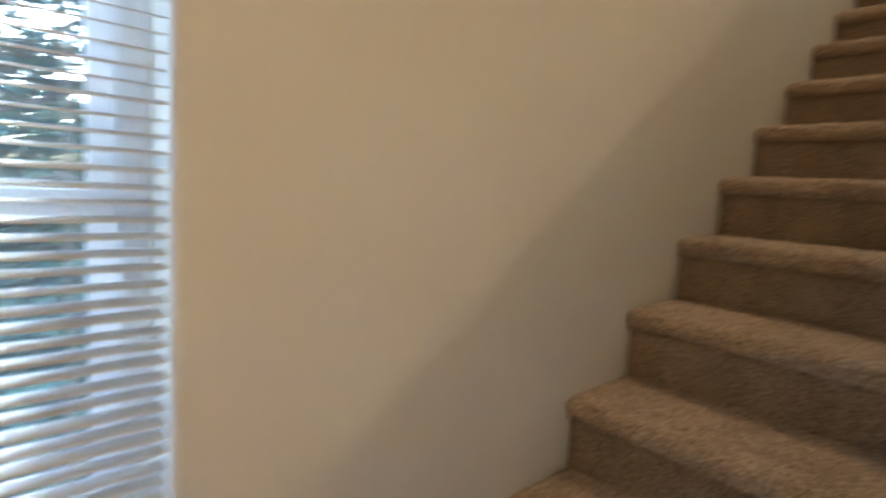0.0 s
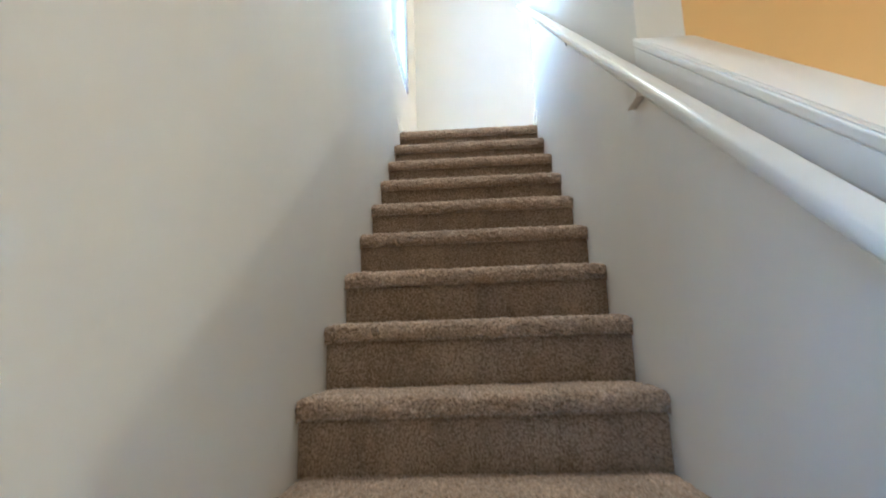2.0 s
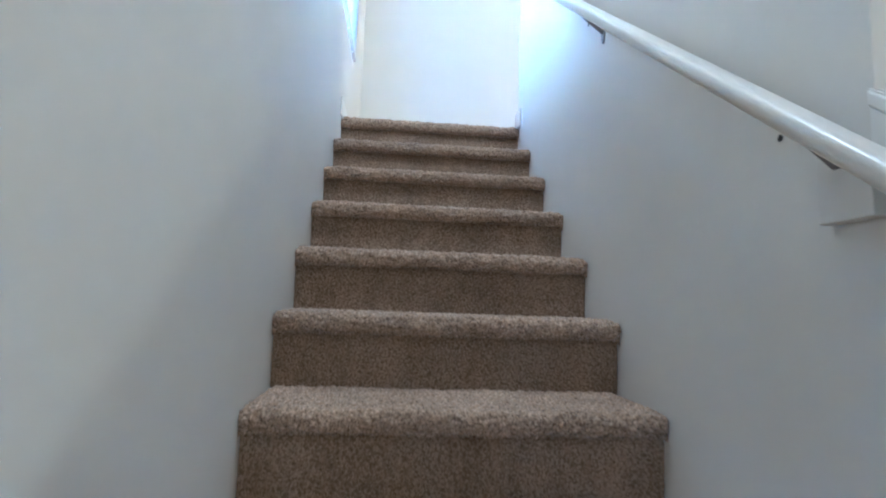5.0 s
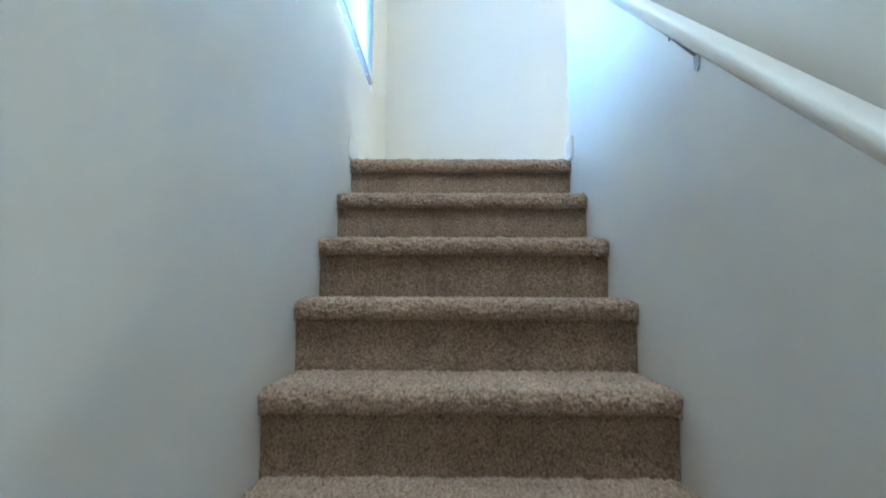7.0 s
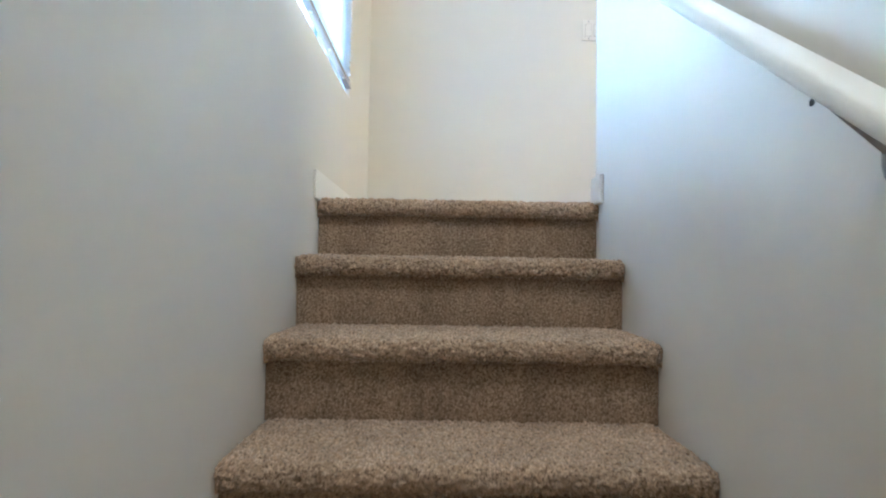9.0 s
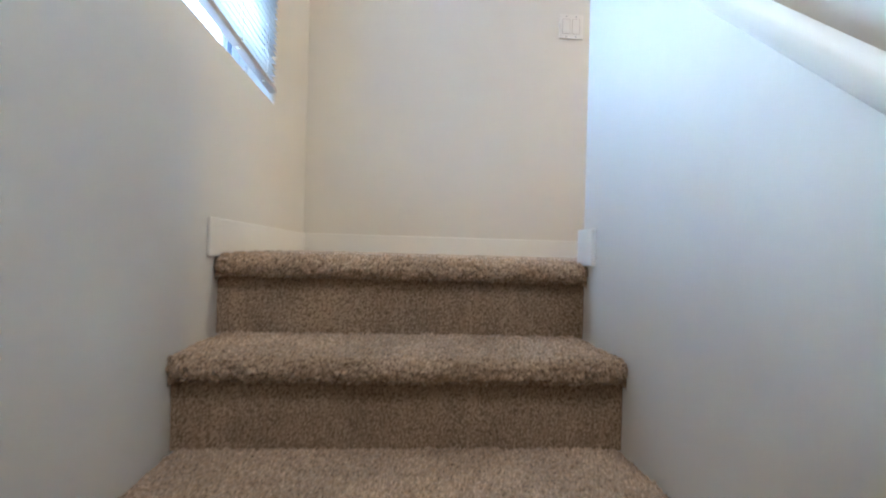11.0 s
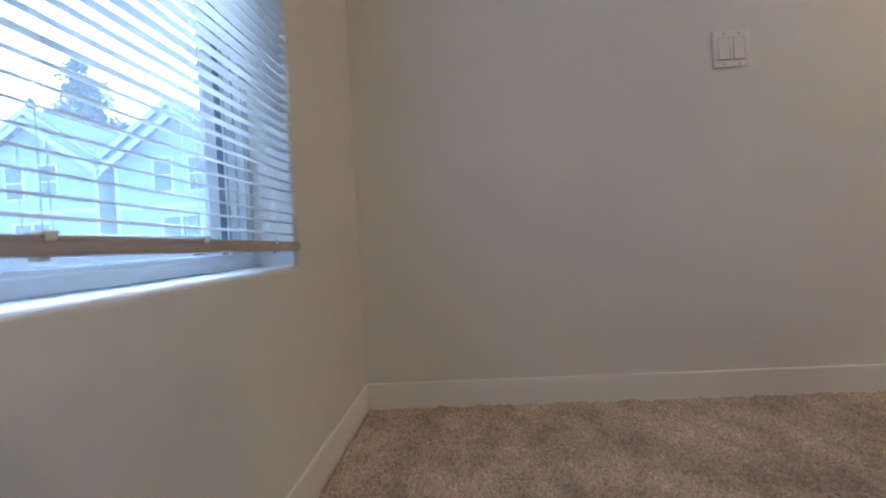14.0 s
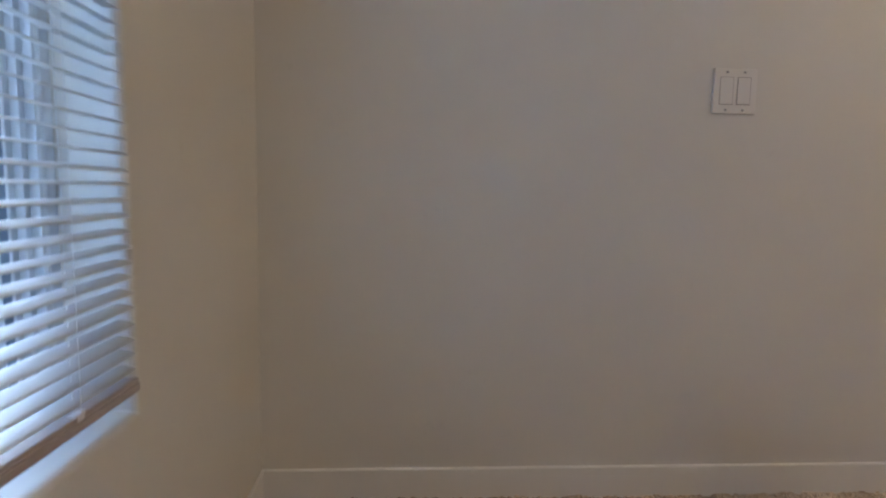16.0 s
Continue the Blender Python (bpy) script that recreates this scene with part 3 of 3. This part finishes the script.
for y in (-0.25, -1.12, -1.99, -2.86, -3.6):
    bracket(y)
tagged(part("trim_block", boxed(((W - 0.022, -2.043, 2.058), (W - 0.0004, -1.955, 2.150)), bevel=0.002), WALL),
       "small white wooden block on the wall under the handrail", "trim block")
for y in (-0.155, -0.99, -1.86):
    bm = bmesh.new()
    z = nosing(y) + 0.766
    cylinder(bm, (W - 0.0016, y, z), (W - 0.0002, y, z), 0.006, 0.0045, 10)
    tagged(part("screw_hole", bm, HOLE), "small dark screw hole in the painted wall", "screw hole", "old screw holes")

# ---- outdoors ----
setting("ground", boxed(((-90, -60, -0.5), (60, 90, -0.22))), LAWN, "green lawn around the houses", "ground")
setting("road", boxed(((-90, 7.5, -0.23), (-1.5, 13.5, -0.19))), ASPHALT, "dark asphalt street between the houses", "road")
for ya, yb in ((6.9, 7.49), (13.51, 15.0)):
    setting("pavement", boxed(((-90, ya, -0.23), (-1.5, yb, -0.08)), bevel=0.01), CONCRETE, "pale concrete pavement along the street", "pavement")


def siding(bm, x0, x1, z0, z1, y, gable=None):
    """Lapped boards on a wall that faces -y. gable: (centre, peak height, slope) that cuts them off."""
    z = z0
    while z < z1:
        a, b = x0, x1
        if gable:
            half = (gable[1] - z - 0.16) / gable[2]
            a, b = max(a, gable[0] - half), min(b, gable[0] + half)
        if b - a > 0.1:
            vs = [bm.verts.new(c) for c in ((a, y - 0.03, z), (b, y - 0.03, z), (b, y - 0.006, z + 0.165), (a, y - 0.006, z + 0.165),
                                            (a, y, z), (b, y, z))]
            bm.faces.new(vs[:4])
            bm.faces.new((vs[4], vs[5], vs[1], vs[0]))
        z += 0.165
    return bm


def far_window(house, x0, x1, z0, z1, y, halves=1):
    w = part("window", boxed(((x0 - 0.1, y - 0.07, z0 - 0.1), (x0, y, z1 + 0.1)), ((x1, y - 0.07, z0 - 0.1), (x1 + 0.1, y, z1 + 0.1)),
                             ((x0, y - 0.07, z1), (x1, y, z1 + 0.1)), ((x0, y - 0.08, z0 - 0.1), (x1, y, z0)), bevel=0.008),
             WHITE_OUT, house, "white window casing")
    part("pane", boxed(((x0, y - 0.035, z0), (x1, y - 0.03, z1))), DARKGLASS, w, "dark reflecting glass")
    zm = (z0 + z1) / 2
    bars = [((x0, y - 0.06, zm - 0.03), (x1, y - 0.036, zm + 0.03))]
    if halves == 2:
        xm = (x0 + x1) / 2
        bars.append(((xm - 0.04, y - 0.062, z0), (xm + 0.04, y - 0.0361, z1)))
    part("sash_bar", boxed(*bars), WHITE_OUT, w, "white sash bars")


def gable_block(house, cx, half, y0, y1, eave, slope, foot=-0.25):
    """A block with a gable towards -y: body, boards, roof and white bargeboards."""
    peak = eave + slope * half
    bm = bmesh.new()
    prism(bm, [(cx - half, foot), (cx + half, foot), (cx + half, eave), (cx, peak), (cx - half, eave)], 1, y0, y1)
    part("wall", bm, SIDING, house, "grey-blue boarded wall")
    part("siding", siding(bmesh.new(), cx - half, cx + half, foot + 0.3, peak - 0.2, y0 - 0.001, (cx, peak, slope)), SIDING, house, "lapped siding boards")
    for s in (-1, 1):
        o = 0.45
        bm = bmesh.new()
        pts = [(cx, peak + 0.02), (cx + s * (half + o), eave - slope * o + 0.02), (cx + s * (half + o), eave - slope * o + 0.18), (cx, peak + 0.18)]
        prism(bm, pts, 1, y0 - o, y1)
        part("roof", bm, ROOFING, house, "dark shingled roof slope")
        bm = bmesh.new()
        pts = [(cx, peak - 0.14), (cx + s * (half + o), eave - slope * o - 0.14), (cx + s * (half + o), eave - slope * o + 0.12), (cx, peak + 0.12)]
        prism(bm, pts, 1, y0 - o - 0.04, y0 - o - 0.001)
        part("bargeboard", bm, WHITE_OUT, house, "white bargeboard")
    part("corner_trim", boxed(((cx - half - 0.02, y0 - 0.05, foot), (cx - half + 0.12, y0, eave)), ((cx + half - 0.12, y0 - 0.05, foot), (cx + half + 0.02, y0, eave)),
                              ((cx - half + 0.12, y0 - 0.05, 5.18), (cx + half - 0.12, y0, 5.36)), ((cx - half + 0.12, y0 - 0.05, 2.2), (cx + half - 0.12, y0, 2.38))),
         WHITE_OUT, house, "white corner and belt boards")


def townhouse(cx, label):
    """Two-gabled town house that faces the street; cx: the middle of its front gable."""
    h = empty("townhouse", (0, 0, 0), label, "house", "houses across the street")
    gable_block(h, cx - 0.9, 3.4, 21.2, 30.0, 7.15, 0.72)
    gable_block(h, cx, 2.65, 20.0, 21.15, 6.95, 0.70)
    for x0 in (cx - 1.05, cx + 0.35):
        far_window(h, x0, x0 + 0.68, 5.86, 7.1, 19.98)
    far_window(h, cx - 0.78, cx + 0.66, 3.3, 4.82, 19.98, 2)
    # porch
    part("porch_roof", prism(bmesh.new(), [(18.2, 2.55), (19.99, 3.05), (19.99, 3.2), (18.1, 2.7)], 0, cx - 2.6, cx + 1.2), ROOFING, h, "shingled porch roof")
    part("porch_beam", boxed(((cx - 2.55, 18.25, 2.28), (cx + 1.15, 18.4, 2.52))), WHITE_OUT, h, "white porch beam")
    for px in (cx - 2.45, cx - 0.7, cx + 1.0):
        part("post", boxed(((px - 0.09, 18.24, -0.2), (px + 0.09, 18.42, 2.28)), bevel=0.01), WHITE_OUT, h, "white porch post")
    part("porch_floor", boxed(((cx - 2.6, 18.1, -0.24), (cx + 1.2, 19.96, 0.1))), CONCRETE, h, "concrete porch floor")
    part("door", boxed(((cx - 2.1, 19.9, 0.1), (cx - 1.2, 19.96, 2.15)), bevel=0.01), DARKGLASS, h, "dark front door")
    return h


for cx, lab in ((-10.75, "grey-blue boarded town house with white bargeboards and a front gable"),
                (-16.8, "grey-blue boarded town house with paired upper windows and white trim"),
                (-22.9, "grey-blue boarded town house farther along the row")):
    townhouse(cx, lab)

# ---- parked car ----
car = empty("car", (-13.6, 12.2, -0.19), "silver hatchback parked along the street", "car")
bm = bmesh.new()
prism(bm, [(-2.1, 0.28), (2.1, 0.28), (2.15, 0.62), (1.95, 0.86), (1.0, 0.98), (0.35, 1.42), (-1.25, 1.46), (-1.95, 0.98), (-2.12, 0.8)], 1, -0.84, 0.84)
bmesh.ops.bevel(bm, geom=list(bm.edges), offset=0.07, segments=3, affect="EDGES")
body = smooth(part("body", bm, CARPAINT, car, "silver body"))
part("side_glass", boxed(((-1.35, -0.853, 1.02), (-0.4, -0.846, 1.36)), ((-0.3, -0.853, 1.02), (0.55, -0.846, 1.33)), bevel=0.003), DARKGLASS, car, "dark side windows")
for wx in (-1.3, 1.32):
    for wy in (-0.78, 0.78):
        part("wheel", cylinder(bmesh.new(), (wx, wy - 0.1, 0.31), (wx, wy + 0.1, 0.31), 0.31, sides=24), TYRE, car, "black tyre")
        part("rim", cylinder(bmesh.new(), (wx, wy - 0.108, 0.31), (wx, wy + 0.108, 0.31), 0.19, sides=20), STEEL, car, "grey wheel rim")


# ---- trees ----
def conifer(x, y, foot, height, spread_, seed, label, density=1.0, leaf=0.11):
    r = random.Random(seed)
    t = empty("conifer", (x, y, foot), label, "tree")
    part("trunk", cylinder(bmesh.new(), (0, 0, 0), (0, 0, height * 0.97), 0.018 * height, 0.01, 10), BARK, t)
    limbs, verts, faces = bmesh.new(), [], []
    z = height * 0.08
    while z < height * 0.98:
        reach = spread_ * (1 - z / height) ** 0.8 + 0.12
        for k in range(r.randint(4, 6)):
            a = r.uniform(0, 2 * math.pi)
            ln = reach * r.uniform(0.6, 1.12)
            droop = r.uniform(-0.28, 0.05)
            tip = Vector((math.cos(a) * ln, math.sin(a) * ln, z + droop * ln))
            root = Vector((0, 0, z))
            cylinder(limbs, root, tip, 0.010 + 0.010 * ln, 0.004, 5)
            for j in range(int(ln * 46 * density)):
                f = r.uniform(0.12, 1.03)
                side = Vector((-math.sin(a), math.cos(a), 0)) * r.gauss(0, 0.16 * ln * (1.15 - f) + 0.05)
                p = root.lerp(tip, f) + side + Vector((0, 0, r.gauss(0, 0.012 * height) - 0.05))
                d = Vector((math.cos(a) * 0.7 + r.gauss(0, 0.5), math.sin(a) * 0.7 + r.gauss(0, 0.5), r.gauss(-0.15, 0.3))).normalized() * leaf * r.uniform(0.6, 1.4)
                s = d.cross(Vector((r.gauss(0, 0.4), r.gauss(0, 0.4), 1))).normalized() * leaf * 0.2
                n = len(verts)
                verts += [p - d * 0.4, p + s, p + d, p - s]
                faces.append((n, n + 1, n + 2, n + 3))
        z += height * r.uniform(0.022, 0.04)
    part("limbs", limbs, BARK, t)
    me = bpy.data.meshes.new("crown")
    me.from_pydata(verts, [], faces)
    me.materials.append(NEEDLE)
    crown = new("crown", me)
    crown.parent = t
    tagged(crown, "dark green needles", kind="stuff")
    return t


conifer(-22.6, 31, -0.2, 16.2, 7.0, 1, "tall green conifer behind the houses", 1.5, 0.36)
conifer(-16.3, 31, -0.2, 12.9, 3.6, 21, "green conifer top showing over a house roof", 1.3, 0.34)
conifer(-27.5, 33, -0.2, 14.2, 6.5, 22, "broad green conifer behind the row of houses", 1.5, 0.36)
conifer(-27.5, 34, -0.2, 13.8, 5.5, 2, "tall green conifer beyond the roofs", 1.1, 0.38)
conifer(-14.5, 36, -0.2, 12.6, 4.5, 4, "green conifer behind the roof ridge", 1.1, 0.36)
conifer(-4.3, -3.0, -0.2, 7.5, 2.4, 8, "green conifer close outside the lower window", 3.4, 0.12)
conifer(-2.3, -3.5, -0.2, 1.45, 1.1, 14, "low dark conifer shrub under the lower window", 3.5, 0.07)
# out of view: added in the sun's path to darken the lower window
conifer(-3.3, -0.9, -0.2, 2.7, 1.5, 12, "unseen small conifer added to keep the sun off the lower window", 1.6, 0.09)
conifer(-6.6, -1.6, -0.2, 7.5, 2.3, 9, "green conifer on the lawn beside the house", 0.8, 0.13)
